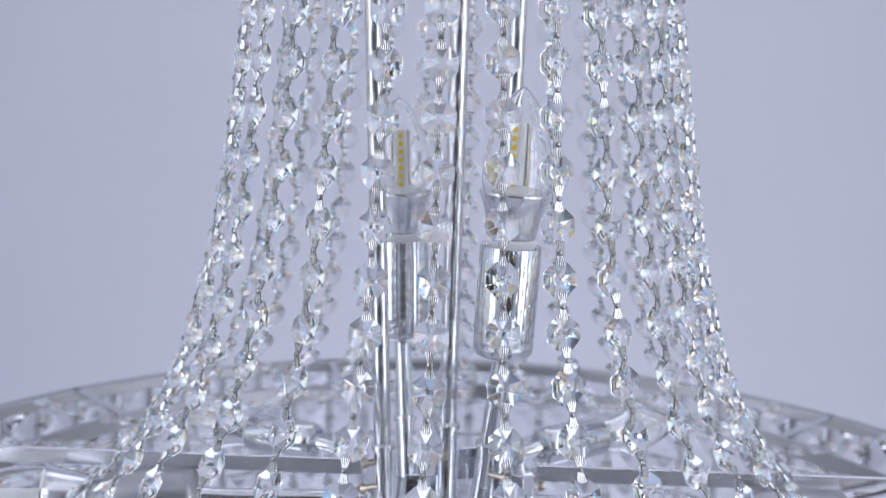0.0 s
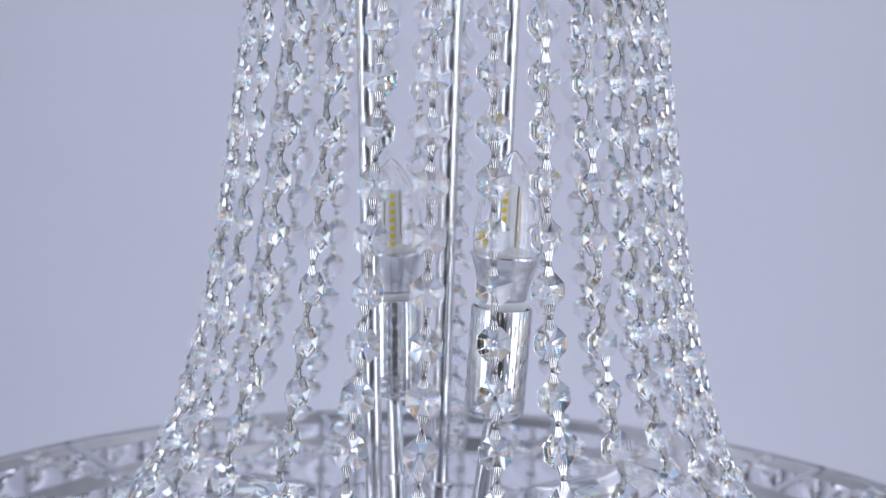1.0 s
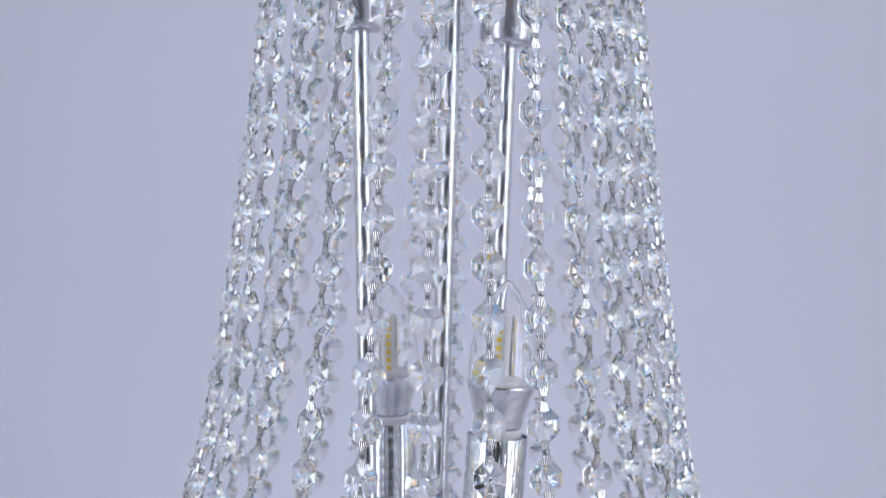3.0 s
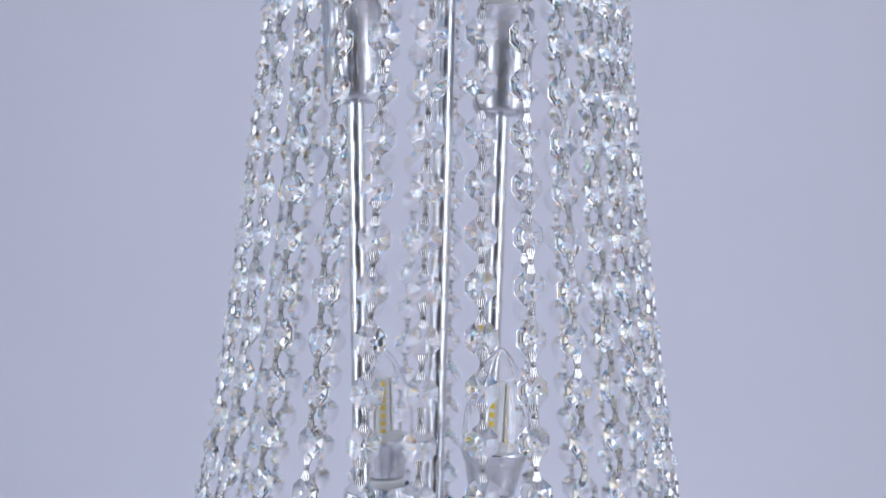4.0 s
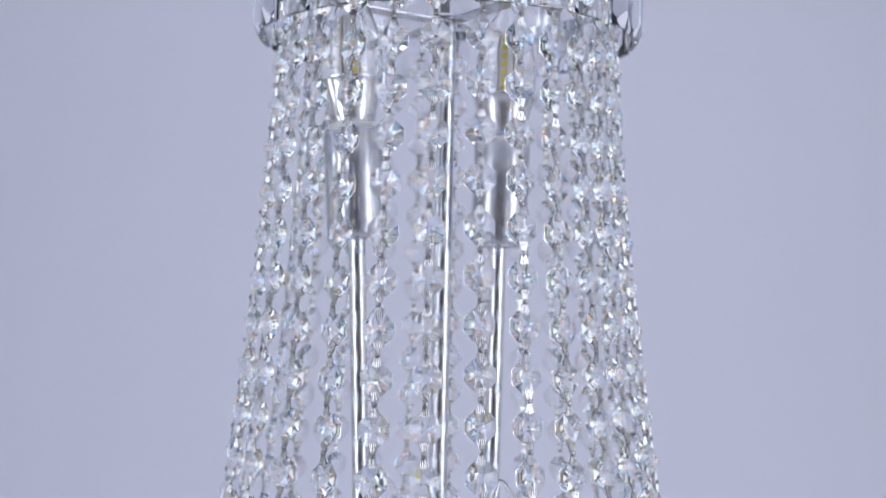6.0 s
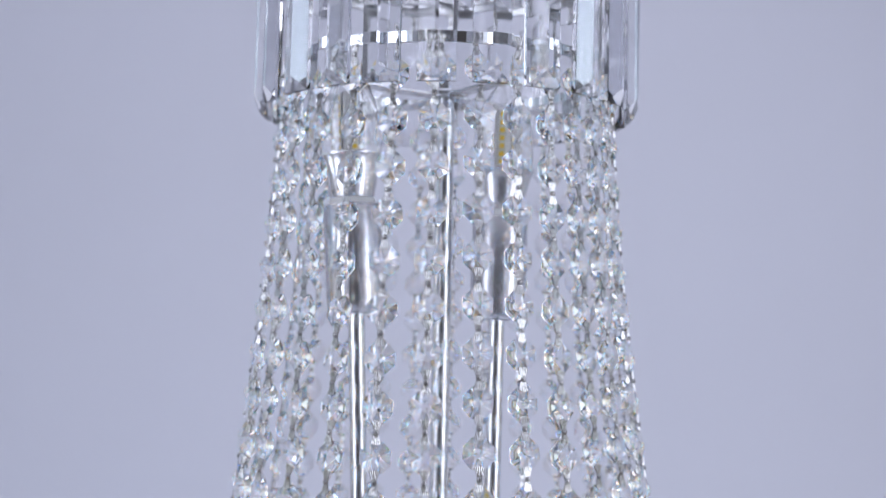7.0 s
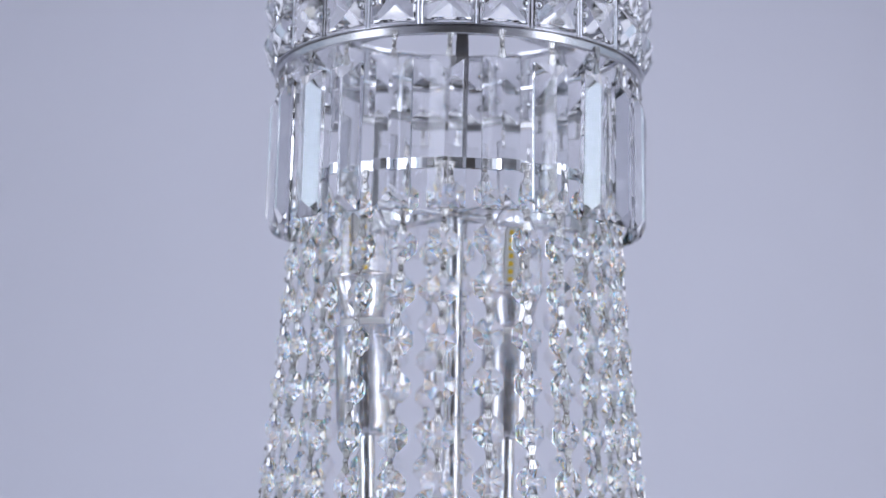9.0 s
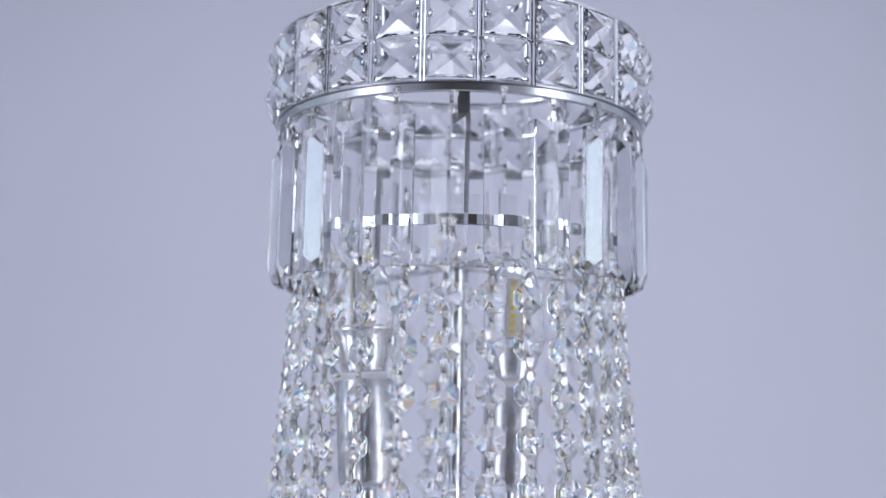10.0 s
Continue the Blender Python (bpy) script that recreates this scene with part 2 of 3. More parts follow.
rng = random.Random(7)
SQ_W = 2 * math.pi * CROWN_R / SQ_N - 0.0044
first = None
for row in range(2):
    for k in range(SQ_N):
        m = outward(-3.0 + k * 360 / SQ_N, 0.0966, CROWN_Z + SQ_H * (row + 0.5) + 0.0004) @ pose(0, 0, 0, rng.uniform(-1, 1), rng.uniform(-0.8, 0.8), rng.uniform(-1, 1))
        if first is None:
            first = part("square_crystal", square_crystal(SQ_W, SQ_H - 0.0014), PRISMGLASS, chandelier)
            first.matrix_basis = m
        else:
            share("square_crystal", first, chandelier, m)
first = None
for k in range(SQ_N):
    m = outward(-3.0 + (k + 0.5) * 360 / SQ_N, 0.0982, CROWN_Z)
    if first is None:
        bm = bmesh.new()
        for x in (-0.0009, 0.0009):
            add_tube(bm, [(x, 0.0012, -0.001), (x, 0.0012, 2 * SQ_H + 0.001)], 0.00045, 6)
        for row in range(2):
            for x in (-0.0036, 0.0036):
                add_dome(bm, (x, 0.0008, SQ_H * (row + 0.5)), 0.0021, Matrix(), 12, 6)
                add_tube(bm, [(x, 0.0008, SQ_H * (row + 0.5)), (x, -0.0024, SQ_H * (row + 0.5))], 0.0006, 6)
        first = part("post", bm, CHROME, chandelier, "thin chrome post with round studs", True)
        first.matrix_basis = m
    else:
        share("post", first, chandelier, m)

# hanging bow clip: ribbed fans in front, bent wire behind


def add_clip(bm, m, mat=0, half=0.0056):
    """Two scalloped fans of raised ribs on a sheet coloured dark as groove shade, a domed stud between them, bent
    wires behind.
    """
    def face(pts, k=0):
        f = bm.faces.new([bm.verts.new(m @ Vector(p)) for p in pts])
        f.material_index = mat + k

    ribs, y0 = 5, 0.0019
    for s in (-1, 1):
        def at(u, along, lift=0.0):
            wide = 0.0009 + 0.0015 * (along / half) ** 1.3
            return (u * wide, y0 + lift, s * (along - 0.14 * along * u * u))
        for k in range(ribs):
            ua, ub = -1 + 2 * k / ribs, -1 + 2 * (k + 1) / ribs
            uc, a2 = (ua + ub) / 2, ua * 0.80 + ub * 0.20
            b2 = ua * 0.20 + ub * 0.80
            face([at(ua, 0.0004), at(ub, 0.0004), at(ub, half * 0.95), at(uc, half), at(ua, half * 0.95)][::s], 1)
            face([at(ua, 0.0004, -0.0004), at(ub, 0.0004, -0.0004), at(ub, half * 0.95, -0.0004), at(uc, half, -0.0004), at(ua, half * 0.95, -0.0004)][::-s])
            tip = at(uc, half * 1.01, 0.00004)
            tl, tr = uc * 0.58 + a2 * 0.42, uc * 0.58 + b2 * 0.42
            fl, fr = at(tl, 0.0006, 0.00008), at(tr, 0.0006, 0.00008)
            cl, cr = at(tl, half * 0.93, 0.00012), at(tr, half * 0.93, 0.00012)
            face([at(a2, 0.0006), fl, cl, at(a2, half * 0.96)][::s])
            face([fr, at(b2, 0.0006), at(b2, half * 0.96), cr][::s])
            face([fl, fr, cr, cl][::s])
            face([cl, cr, at(b2, half * 0.96), tip, at(a2, half * 0.96)][::s])
    add_lathe(bm, [(0.00135, -0.0004), (0.00135, 0.0001), (0.0011, 0.0005), (0.0006, 0.0008), (0.0, 0.0009)], 8, m @ Matrix.Translation((0, y0 + 0.0002, 0)) @ pose(0, 0, 0, -90, 0, 0), mat + 2)
    before = set(bm.faces)
    for s in (-1, 1):
        add_tube(bm, [m @ Vector(p) for p in ((0, 0.0018, s * (half - 0.0003)), (0, -0.0018, s * (half - 0.0002)), (0, -0.0021, s * (half - 0.0012)), (0.0002, 0.0002, s * 0.0004))], 0.00025, 6, mat)
    for f in set(bm.faces) - before:
        f.smooth = True


def add_bead(bm, m, mat=0, R=0.0070):
    """An eight-sided cut bead, flats up and to the sides."""
    ra = R / math.cos(math.pi / 8)

    def ring(k_r, y):
        return [bm.verts.new(m @ Vector((k_r * ra * math.cos(math.pi / 8 + k * math.pi / 4), y, k_r * ra * math.sin(math.pi / 8 + k * math.pi / 4)))) for k in range(8)]

    rings = [ring(0.16, -0.0033), ring(1.0, -0.0004), ring(1.0, 0.0004), ring(0.16, 0.0033)]
    for k in range(8):
        k2 = (k + 1) % 8
        for a, b in zip(rings, rings[1:]):
            bm.faces.new((a[k], a[k2], b[k2], b[k])).material_index = mat
    bm.faces.new(rings[0][::-1]).material_index = mat
    bm.faces.new(rings[3]).material_index = mat


bm = bmesh.new()
add_clip(bm, Matrix())
clip_mesh = bpy.data.meshes.new("clip")
bm.to_mesh(clip_mesh)
bm.free()
for mt in (CLIPMETAL, GROOVE_SHADE, STUD):
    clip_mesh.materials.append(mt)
bm = bmesh.new()
add_bead(bm, Matrix())
bmesh.ops.recalc_face_normals(bm, faces=bm.faces)
bead_mesh = bpy.data.meshes.new("bead")
bm.to_mesh(bead_mesh)
bm.free()
bead_mesh.materials.append(CRYSTAL)


def piece(name, me, parent, m):
    ob = new(name, me)
    ob.parent = parent
    ob.matrix_basis = m
    return ob


# long three-sided prisms under the crown
PR_N, PR_Z0, PR_Z1 = SQ_N, 0.2020, 0.2722


def prism(w, d, h, cut):
    bm = bmesh.new()
    e = 0.0007
    def ring(z, zr):
        return [bm.verts.new(p) for p in ((-w / 2, 0, z), (w / 2, 0, z), (w / 2, 0.0022, z), (e, d, zr), (-e, d, zr), (-w / 2, 0.0022, z))]
    a, b = ring(0, cut), ring(h, h - cut)
    for k in range(6):
        bm.faces.new((a[k], a[(k + 1) % 6], b[(k + 1) % 6], b[k]))
    for r in (a, b):
        bm.faces.new((r[0], r[1], r[2], r[5]))
        bm.faces.new((r[5], r[2], r[3], r[4]))
    bmesh.ops.recalc_face_normals(bm, faces=bm.faces)
    return bm


first = None
for k in range(PR_N):
    az = -3.0 + k * 360 / PR_N + rng.uniform(-0.4, 0.4)
    m = outward(az, 0.0948, PR_Z0) @ pose(0, 0, 0, rng.uniform(-0.8, 0.8), rng.uniform(-0.7, 0.7), rng.uniform(-2.5, 2.5))
    if first is None:
        first = part("prism", prism(0.0176, 0.0058, PR_Z1 - PR_Z0, 0.0070), PRISMGLASS, chandelier, "long clear three-sided glass prism")
        first.matrix_basis = m
        pr = first
    else:
        pr = share("prism", first, chandelier, m)
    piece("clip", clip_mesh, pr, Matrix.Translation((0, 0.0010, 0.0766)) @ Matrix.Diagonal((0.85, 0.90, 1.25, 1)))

# the ring that carries the strands, its brackets and the crossbar
bm = bmesh.new()
add_band(bm, 0.0822, 0.0838, 0.2226, 0.2282, 144, 0.0003)
part("strand_ring", bm, CHROME, chandelier, "polished chrome ring that carries the strands", True)
for az in (0.9, 90.9, 180.9, 270.9):
    bm = bmesh.new()
    add_box(bm, (0.0062, 0.0012, 0.0600), outward(az, 0.0812, 0.2553), 0.0003)
    add_box(bm, (0.0056, 0.0120, 0.0012), outward(az, 0.0872, 0.2847), 0.0003)
    part("bracket", bm, STEEL, chandelier, "flat steel bracket")
for turn in (0, 90):
    bm = bmesh.new()
    add_box(bm, (0.1640, 0.0100, 0.0014), Matrix.Rotation(radians(turn + 34), 4, "Z") @ Matrix.Translation((0, 0, 0.2134 + 0.0016 * (turn > 0))), 0.0003)
    for s in (-1, 1):
        add_box(bm, (0.0014, 0.0100, 0.0140), Matrix.Rotation(radians(turn + 34), 4, "Z") @ Matrix.Translation((s * 0.0812, 0, 0.2200)), 0.0003)
    part("crossbar", bm, STEEL, chandelier, "flat steel crossbar")

# strands: arc length along the bell outline
OUTLINE = [(0.2250, 0.0852), (0.18, 0.0870), (0.135, 0.0902), (0.069, 0.0967), (0.0, 0.1051), (-0.06, 0.1136), (-0.10, 0.1208), (-0.14, 0.1315),
           (-0.162, 0.1398), (-0.178, 0.1485), (-0.20, 0.163), (-0.22, 0.184), (-0.238, 0.212), (-0.252, 0.255), (-0.262, 0.31), (-0.268, 0.37), (-0.2705, 0.412)]


def smooth_line(pts, steps=24):
    p = [Vector((a, b, 0)) for a, b in pts]
    p = [2 * p[0] - p[1]] + p + [2 * p[-1] - p[-2]]
    out = []
    for i in range(1, len(p) - 2):
        for s in range(steps):
            t = s / steps
            out.append(0.5 * ((2 * p[i]) + (p[i + 1] - p[i - 1]) * t + (2 * p[i - 1] - 5 * p[i] + 4 * p[i + 1] - p[i + 2]) * t * t + (3 * p[i] - p[i - 1] - 3 * p[i + 1] + p[i + 2]) * t ** 3))
    out.append(p[-2])
    return np.array([(v.x, v.y) for v in out])


LINE = smooth_line(OUTLINE)
ARC = np.concatenate([[0], np.cumsum(np.hypot(*np.diff(LINE, axis=0).T))])
PITCH = 0.0216


def on_line(s):
    z, r = np.interp(s, ARC, LINE[:, 0]), np.interp(s, ARC, LINE[:, 1])
    z2, r2 = np.interp(s + 0.002, ARC, LINE[:, 0]), np.interp(s + 0.002, ARC, LINE[:, 1])
    z1, r1 = np.interp(s - 0.002, ARC, LINE[:, 0]), np.interp(s - 0.002, ARC, LINE[:, 1])
    return r, z, math.atan2(r2 - r1, z1 - z2)


# azimuth of each strand, and where its first clip hangs in parts of the pitch
FRONT = [(-68.5, 0.36), (-55.5, 0.30), (-42.4, 0.32), (-29.6, 0.34), (-17.0, 0.29), (-4.7, 0.24),
         (8.4, 0.15), (20.2, 0.17), (32.0, 0.24), (43.2, 0.20), (54.0, 0.18), (66.5, 0.08)]
BACK = (78.5, 90.6, 102.7, 114.7, 126.8, 140.1, 152.7, 165.3, 177.9, 191.0, 203.0, 215.1, 230.4, 242.6, 254.8, 267.0, 279.3)
STRAND_AT = FRONT + [(az, rng.uniform(0.25, 0.50)) for az in BACK]
COUNT = int(ARC[-1] / PITCH)
for az, first_clip in STRAND_AT:
    hook = bmesh.new()
    m = outward(az, 0.0838, 0.2262)
    add_tube(hook, [m @ Vector((0.0, 0.0012 + 0.0015 * math.cos(k * math.pi / 5), 0.0018 * math.sin(k * math.pi / 5))) for k in range(11)], 0.0003, 5)
    strand = part("bead_strand", hook, CLIPMETAL, chandelier, "strand of clear octagonal crystal beads joined by nickel bow clips")
    wander = rng.uniform(0, 6.28)
    hang, lean = rng.gauss(0, 4), rng.gauss(0, 1.5)
    if abs(az) < 90:  # the outermost strands of the near side hang turned a little forwards
        hang -= math.copysign(max(0.0, abs(az) - 35) * 0.5, az)
    for n in range(COUNT):
        for kind, s in (("clip", (n + first_clip) * PITCH), ("bead", (n + 0.5 + first_clip) * PITCH)):
            r, z, slope = on_line(max(0.0, s))
            front = abs(az) < 90
            a = az + 0.2 * math.sin(wander + n * 0.5) - math.degrees(axis_x(z) / r) * math.cos(radians(az))
            if front and z > 0:
                a += min(0.0, 0.028 * az - 0.5) * min(z, 0.12) / 0.09
            elif front and z < -0.06:
                a += (0.6 + 0.02 * az) * min(1.5, (-0.06 - z) / 0.08)
            m = outward(a, r, z, slope)
            if kind == "clip":
                m = m @ pose(0, -0.0004, 0, 0, rng.gauss(0, 1.5), 0.8 * hang + rng.gauss(0, 4))
            else:
                m = m @ pose(0, 0, 0, lean + rng.gauss(0, 1.5), rng.gauss(0, 2), hang + rng.gauss(0, 4))
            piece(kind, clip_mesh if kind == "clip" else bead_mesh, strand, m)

# rods, stems and the hub
HUB_Z = -0.190


def rod(name, pts, r, label=""):
    bm = bmesh.new()
    add_tube(bm, pts, r, 20)
    d = (Vector(pts[-1]) - Vector(pts[0])).normalized()
    q = d.to_track_quat("Z", "Y").to_matrix().to_4x4()
    base = Matrix.Translation(pts[0]) @ q
    add_lathe(bm, [(0, -0.03), (r * 1.12, -0.03), (r * 1.12, -0.001), (r * 1.45, -0.0008), (r * 1.45, 0.0012), (r * 1.05, 0.0022), (0, 0.0022)], 20, base)
    return part(name, bm, CHROME, chandelier, label, True)


bm = bmesh.new()
add_tube(bm, [(-0.0020, 0, -0.19), (-0.0028, 0, 0.2134)], 0.0047, 24)
add_lathe(bm, [(0, -0.228), (0.0056, -0.228), (0.0056, -0.192), (0.0068, -0.1915), (0.0068, -0.1895), (0.0050, -0.188), (0, -0.188)], 24, Matrix.Translation((-0.0020, 0, 0)))
add_lathe(bm, [(0, 0.2120), (0.0075, 0.2120), (0.0075, 0.2165), (0.0060, 0.2178), (0, 0.2178)], 6, Matrix.Translation((-0.0028, 0, 0)))
part("central_rod", bm, CHROME, chandelier, "polished chrome central rod", True)

bm = bmesh.new()
add_lathe(bm, [(0, -0.262), (0.020, -0.262), (0.027, -0.255), (0.030, -0.244), (0.046, -0.242), (0.047, -0.238), (0.046, -0.2195), (0.044, -0.2180), (0.0, -0.2180)], 48)
part("hub", bm, CHROME, chandelier, "polished chrome hub", True)
for k in range(10):
    bm = bmesh.new()
    a = k * 36 + 8
    add_lathe(bm, [(0.0026, 0), (0.0026, 0.004), (0.0016, 0.0042), (0.0016, 0.009), (0.0030, 0.0092), (0.0030, 0.0112), (0.0, 0.0122)], 10, outward(a, 0.045, -0.231) @ pose(0, 0, 0, -90, 0, 0))
    part("screw", bm, BRASS, chandelier, "small brass screw", True)

for x, y, turn in ((-0.014, -0.022, 8), (0.030, -0.018, -20), (0.012, 0.020, 15), (-0.022, 0.016, -35)):
    bm = bmesh.new()
    add_box(bm, (0.016, 0.0022, 0.032), pose(x, y, -0.2250, 0, 0, turn), 0.0005)
    part("hub_plate", bm, CHROME, chandelier, "polished upright plate on the hub")
for x, y, z, turn in ((-0.0375, -0.034, -0.1990, 70), (-0.0385, -0.036, -0.2110, 60), (-0.006, -0.0060, -0.2040, -40), (0.0225, -0.033, -0.2040, -60)):
    bm = bmesh.new()
    add_lathe(bm, [(0, -0.006), (0.0016, -0.006), (0.0016, 0.003), (0.0027, 0.0032), (0.0027, 0.0050), (0.0018, 0.0058), (0, 0.0058)], 12, pose(x, y, z, 90, 0, -turn))
    part("set_screw", bm, BRASS, chandelier, "small brass set screw", True)

# candle lamps: chrome cup, white collar, aluminium base, clear pointed bulb, chips on a board


def candle_lamp(base, top, label, scale=1.0, twist=0.0, chips=True, metal=CUPMETAL):
    """base: the middle of the cup's floor; top: a point on its axis."""
    base, top = Vector(base), Vector(top)
    az = (top - base).normalized()
    ax = (Vector((1, 0, 0)) - az * az.x).normalized() if abs(az.x) < 0.9 else Vector((0, 0, -1))
    q = Matrix((ax, az.cross(ax), az)).transposed().to_4x4()
    m = Matrix.Translation(base) @ q @ Matrix.Scale(scale, 4)
    bm = bmesh.new()
    R = 0.0145

    def up(z):
        return 0.0572 + (z - 0.0572) * 0.908

    prof = [(0, 0), (0.0062, 0), (0.0066, 0.0004), (R - 0.005, 0.0004), (R - 0.0022, 0.0013), (R - 0.0005, 0.0032), (R, 0.0062), (R, 0.0535), (R - 0.0003, 0.0540), (R - 0.0008, 0.0540), (R - 0.0011, 0.0530), (R - 0.0011, 0.006), (0, 0.006)]
    add_lathe(bm, prof, 80)
    cup = part("lamp_cup", bm, metal, chandelier, label, True)
    cup.matrix_basis = m
    bm = bmesh.new()
    add_lathe(bm, [(0, 0.006), (0.0108, 0.006), (0.0108, 0.0530), (0.0114, 0.0535), (0.0114, 0.0566), (0.0108, 0.0574), (0, 0.0574)], 32)
    part("collar", bm, WHITE, cup, "white plastic collar", True)
    bm = bmesh.new()
    add_lathe(bm, [(r, up(z)) for r, z in ((0, 0.0572), (0.0104, 0.0572), (0.0110, 0.0580), (0.0124, 0.0650), (0.0144, 0.0740), (0.0163, 0.0796), (0.0169, 0.0804), (0.0169, 0.0814), (0.0152, 0.0816), (0.0, 0.0816))], 72)
    part("bulb_base", bm, ALU, cup, "brushed aluminium bulb base", True)
    bm = bmesh.new()
    outer = [(0.0152, 0.0818), (0.0159, 0.086), (0.0161, 0.091), (0.0158, 0.097), (0.0149, 0.104), (0.0134, 0.111), (0.0113, 0.118), (0.0088, 0.124), (0.0058, 0.1290), (0.0030, 0.1326), (0.0012, 0.1342), (0, 0.1346)]
    outer = [(r, up(z)) for r, z in outer]
    inner = [(max(0, r - 0.0005) if r else 0, z if r > 0.012 else z - 0.0009) for r, z in outer]
    inner[0] = (0.0147, up(0.0818))
    inner[-2] = (0.0006, up(0.1333))
    add_lathe(bm, outer, 64)
    add_lathe(bm, inner[::-1], 64)
    bmesh.ops.remove_doubles(bm, verts=bm.verts, dist=1e-6)
    edge = [e for e in bm.edges if len(e.link_faces) == 1]
    bmesh.ops.bridge_loops(bm, edges=edge)
    bmesh.ops.recalc_face_normals(bm, faces=bm.faces)
    glass = part("bulb_glass", bm, BULBGLASS, cup, "clear pointed candle bulb glass", True)
    glass.visible_shadow = False
    bm = bmesh.new()
    add_lathe(bm, [(r, up(z)) for r, z in ((0, 0.0816), (0.0110, 0.0816), (0.0105, 0.0835), (0.0060, 0.0845), (0.0040, 0.0850), (0.0036, 0.1165), (0.0032, 0.1170), (0, 0.1170))], 8)
    part("led_post", bm, WHITE, cup, "slim white ceramic post")
    for k in range(3 if chips else 0):
        bm = bmesh.new()
        mm = Matrix.Rotation(radians(k * 120 + twist), 4, "Z") @ pose(0, -0.0043, up(0.0995), -0.8, 0, 0)
        add_box(bm, (0.0040, 0.0007, 0.0304), mm, 0.0002)
        board = set(bm.faces)
        for c in range(7):
            add_box(bm, (0.0024, 0.0008, 0.0024), mm @ Matrix.Translation((0, -0.0006, -0.0127 + c * 0.0042)))
        for f in bm.faces:
            if f not in board:
                f.material_index = 1
        part("led_strip", bm, [BOARD, CHIP], cup, "strip of small yellow light chips")
    return cup


LAMPS = [((0.0229, -0.036, -0.1434), (0.0275, -0.036, -0.030), (0.0181, -0.030, -0.1896)),
         ((-0.0277, 0.030, -0.1529), (-0.0320, 0.030, -0.030), (-0.0242, 0.012, -0.1924)),
         ((-0.0450, -0.030, 0.0985), (-0.0530, -0.030, 0.230), (-0.0330, -0.032, -0.1914)),
         ((0.0261, 0.000, 0.0967), (0.0285, 0.000, 0.210), (0.0240, 0.000, -0.1900))]
for (b, t, foot), twist in zip(LAMPS, (-32, 4, 30, -12)):
    candle_lamp(b, t, "polished chrome lamp cup holding an unlit candle bulb", 1.0, twist, True, CHROME if b[2] < 0 else CUPMETAL)
    rod("stem", [foot, b], 0.0042, label="polished chrome lamp stem")

# lamps lying flat round the hub
for a, r0, z0 in ((-84, 0.128, -0.2275), (88, 0.150, -0.2300), (-112.5, 0.0784, -0.2138), (122, 0.0569, -0.2115), (-28, 0.10, -0.2300), (32, 0.10, -0.2300)):
    d = Vector((math.sin(radians(a)), -math.cos(radians(a)), 0))
    b = d * r0 + Vector((0, 0, z0))
    candle_lamp(b, b + d * 0.1, "satin chrome lamp cup lying flat beside the hub", 0.75 if abs(a) > 100 else 0.95, 0.0, False, CHROME if abs(a) > 100 else SATIN)
    bm = bmesh.new()
    add_tube(bm, [d * 0.040 + Vector((0, 0, -0.2300)), d * (r0 - 0.012) + Vector((0, 0, z0 - 0.001)), d * (r0 + 0.001) + Vector((0, 0, z0))], 0.0042, 12)
    part("lamp_arm", bm, CHROME, chandelier, "polished chrome lamp arm", True)

# flat arms out to the inner ring, and the wide lower ring
BIG_R, BIG_Z, IN_R = 0.4239, -0.2734, 0.318
for a in (0, 90, 180, 270):
    bm = bmesh.new()
    if a % 180:
        add_box(bm, (0.0030, 0.240, 0.0085), outward(a, 0.165, -0.2145), 0.0006)
        add_box(bm, (0.0030, 0.055, 0.0085), outward(a, 0.3020, -0.2430) @ pose(0, 0, 0, -62, 0, 0), 0.0006)
    else:
        add_box(bm, (0.0030, 0.276, 0.0085), outward(a, 0.180, -0.2470) @ pose(0, 0, 0, -10, 0, 0), 0.0006)
    part("arm", bm, ALU, chandelier, "flat polished chrome arm")
for k in range(12):
    bm = bmesh.new()
    add_box(bm, (0.0060, BIG_R - IN_R, 0.0022), outward(k * 30 + 15, (BIG_R + IN_R) / 2 - 0.002, -0.2745), 0.0004)
    part("spoke", bm, CHROME, chandelier, "short flat chrome spoke")
bm = bmesh.new()
add_band(bm, IN_R - 0.0015, IN_R + 0.0015, -0.2760, -0.2640, 180, 0.0004)
part("inner_ring", bm, SATIN, chandelier, "polished chrome inner ring under the strands", True)
bm = bmesh.new()
add_band(bm, BIG_R - 0.0085, BIG_R, BIG_Z - 0.0095, BIG_Z, 200, 0.0010)
lower_ring = part("lower_ring", bm, SATIN, chandelier, "wide satin chrome lower ring", True)
BIG_N, BIG_H, BIG_ROWS = 84, 0.030, 4
bm = bmesh.new()
add_band(bm, BIG_R - 0.0065, BIG_R, BIG_Z - 0.0145 - BIG_ROWS * BIG_H, BIG_Z - 0.0085 - BIG_ROWS * BIG_H, 200, 0.0008)
lower_base = part("lower_ring_base", bm, STEEL, chandelier, "", True)
first = None
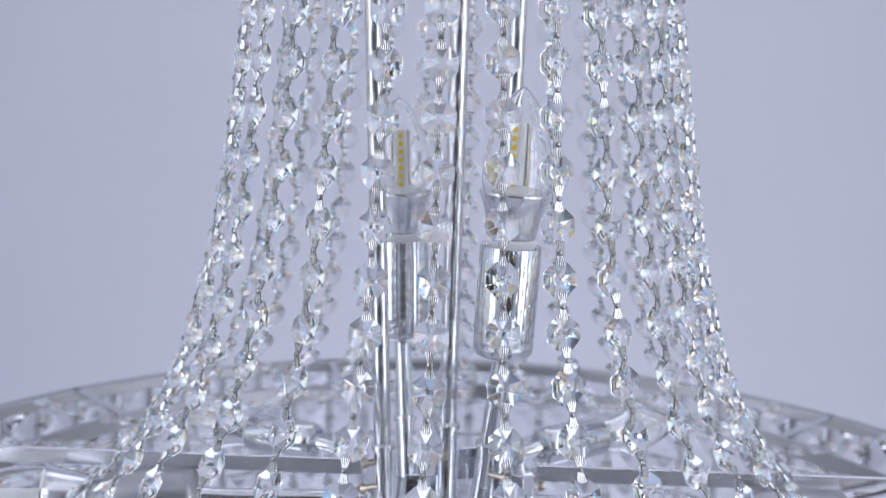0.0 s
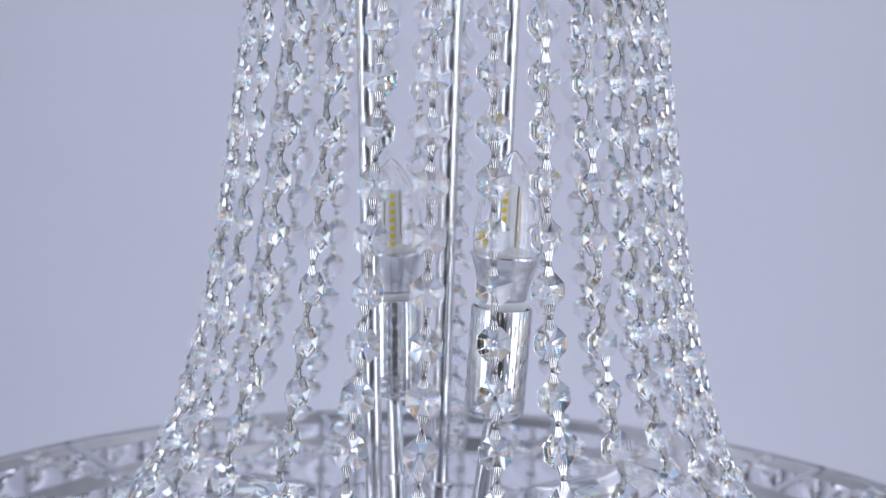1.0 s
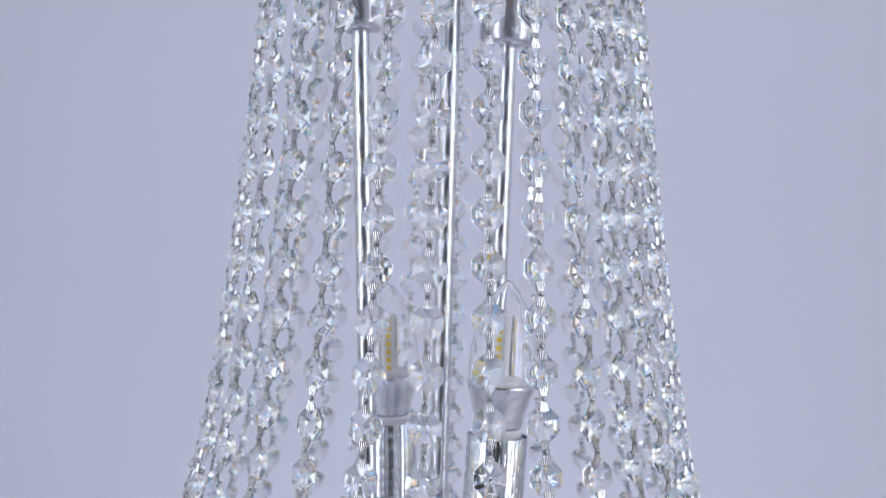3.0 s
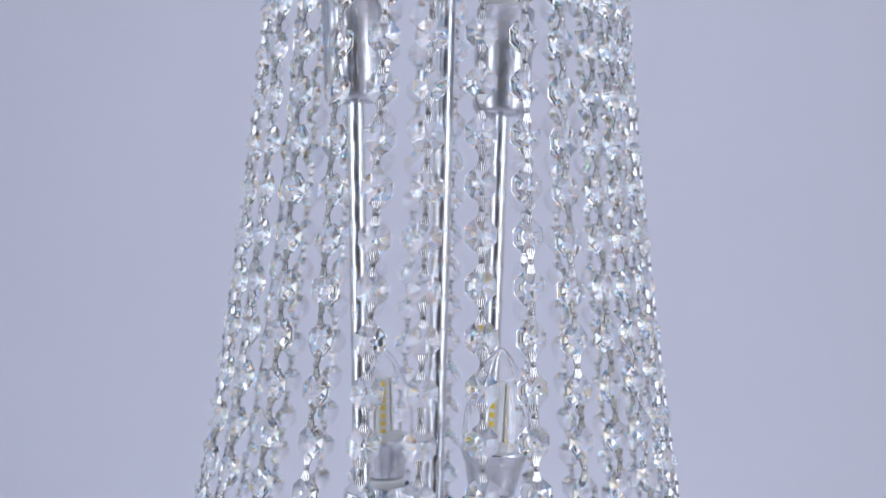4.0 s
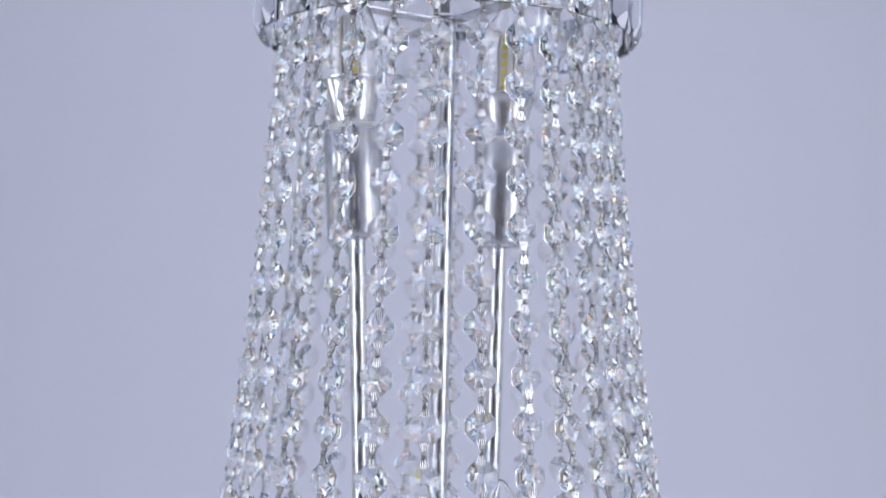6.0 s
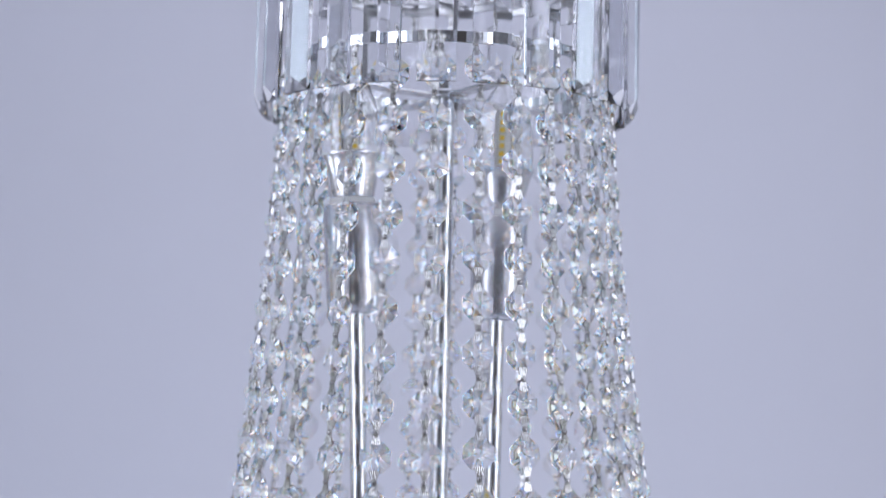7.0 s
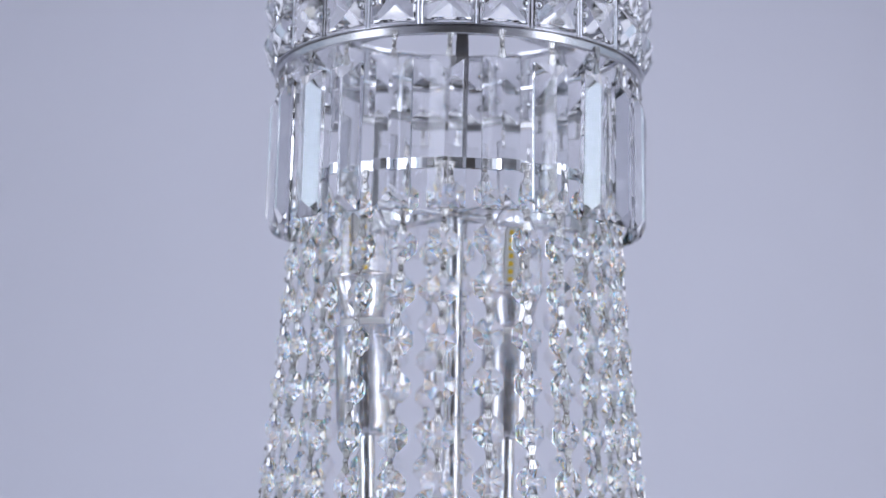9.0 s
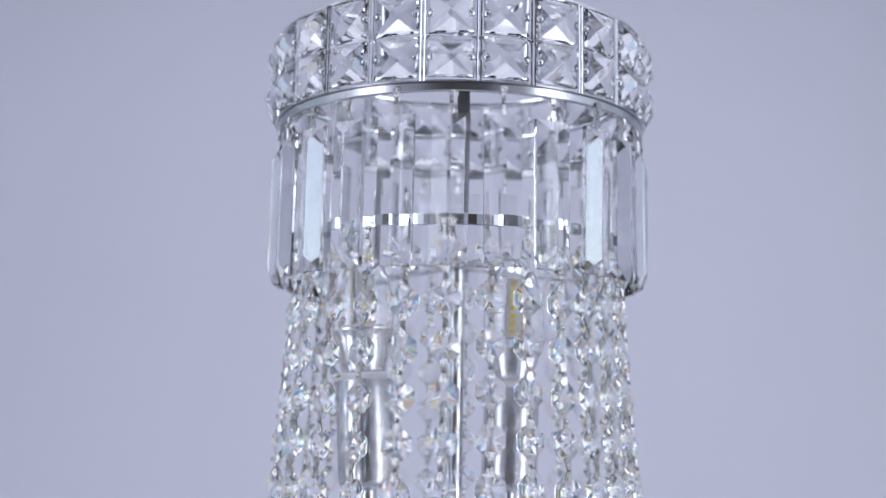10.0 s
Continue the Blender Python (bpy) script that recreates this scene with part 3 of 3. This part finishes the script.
for row in range(BIG_ROWS):
    holder = lower_ring if row < 2 else lower_base
    for k in range(BIG_N):
        m = outward(k * 360 / BIG_N, BIG_R - 0.0035, BIG_Z - 0.0085 - BIG_H * (row + 0.5)) @ pose(0, 0, 0, rng.uniform(-1.5, 1.5), 0, rng.uniform(-1.5, 1.5))
        if first is None:
            first = part("square_crystal", square_crystal(2 * math.pi * BIG_R / BIG_N - 0.004, BIG_H - 0.0016, 0.0065, 0.004), PRISMGLASS, holder, "large square crystal on the lower ring")
            first.matrix_basis = m
        else:
            share("square_crystal", first, holder, m)
first = None
for k in range(BIG_N):
    m = outward((k + 0.5) * 360 / BIG_N, BIG_R - 0.002, BIG_Z - 0.0085)
    if first is None:
        bm = bmesh.new()
        add_tube(bm, [(0, 0, 0.001), (0, 0, -BIG_ROWS * BIG_H - 0.001)], 0.0011, 6)
        for row in range(BIG_ROWS):
            add_box(bm, (0.0090, 0.0016, 0.0016), Matrix.Translation((0, -0.0018, -BIG_H * (row + 1))))
            for x in (-0.0028, 0.0028):
                add_dome(bm, (x, -0.003, -BIG_H * (row + 0.5)), 0.0022)
                add_tube(bm, [(x, -0.003, -BIG_H * (row + 0.5)), (x, 0.001, -BIG_H * (row + 0.5))], 0.0008, 5)
        first = part("post", bm, SATIN, chandelier, "thin chrome post with round studs", True)
        first.matrix_basis = m
    else:
        share("post", first, chandelier, m)

# suspension
bm = bmesh.new()
for turn in (0, 90):
    add_box(bm, (0.1910, 0.0080, 0.0020), Matrix.Translation((axis_x(0.33), 0, 0)) @ Matrix.Rotation(radians(turn + 45), 4, "Z") @ Matrix.Translation((0, 0, 0.3265 + 0.0022 * (turn > 0))), 0.0003)
part("top_cross", bm, STEEL, chandelier, "flat steel cross on the crown")
bm = bmesh.new()
add_tube(bm, [(axis_x(0.33), 0, 0.3280), (0, 0, H - ZO - 0.03)], 0.006, 16)
add_lathe(bm, [(0, H - ZO - 0.045), (0.02, H - ZO - 0.045), (0.05, H - ZO - 0.02), (0.055, H - ZO), (0, H - ZO)], 32)
part("suspension_rod", bm, CHROME, chandelier, "polished chrome suspension rod with ceiling rose", True)
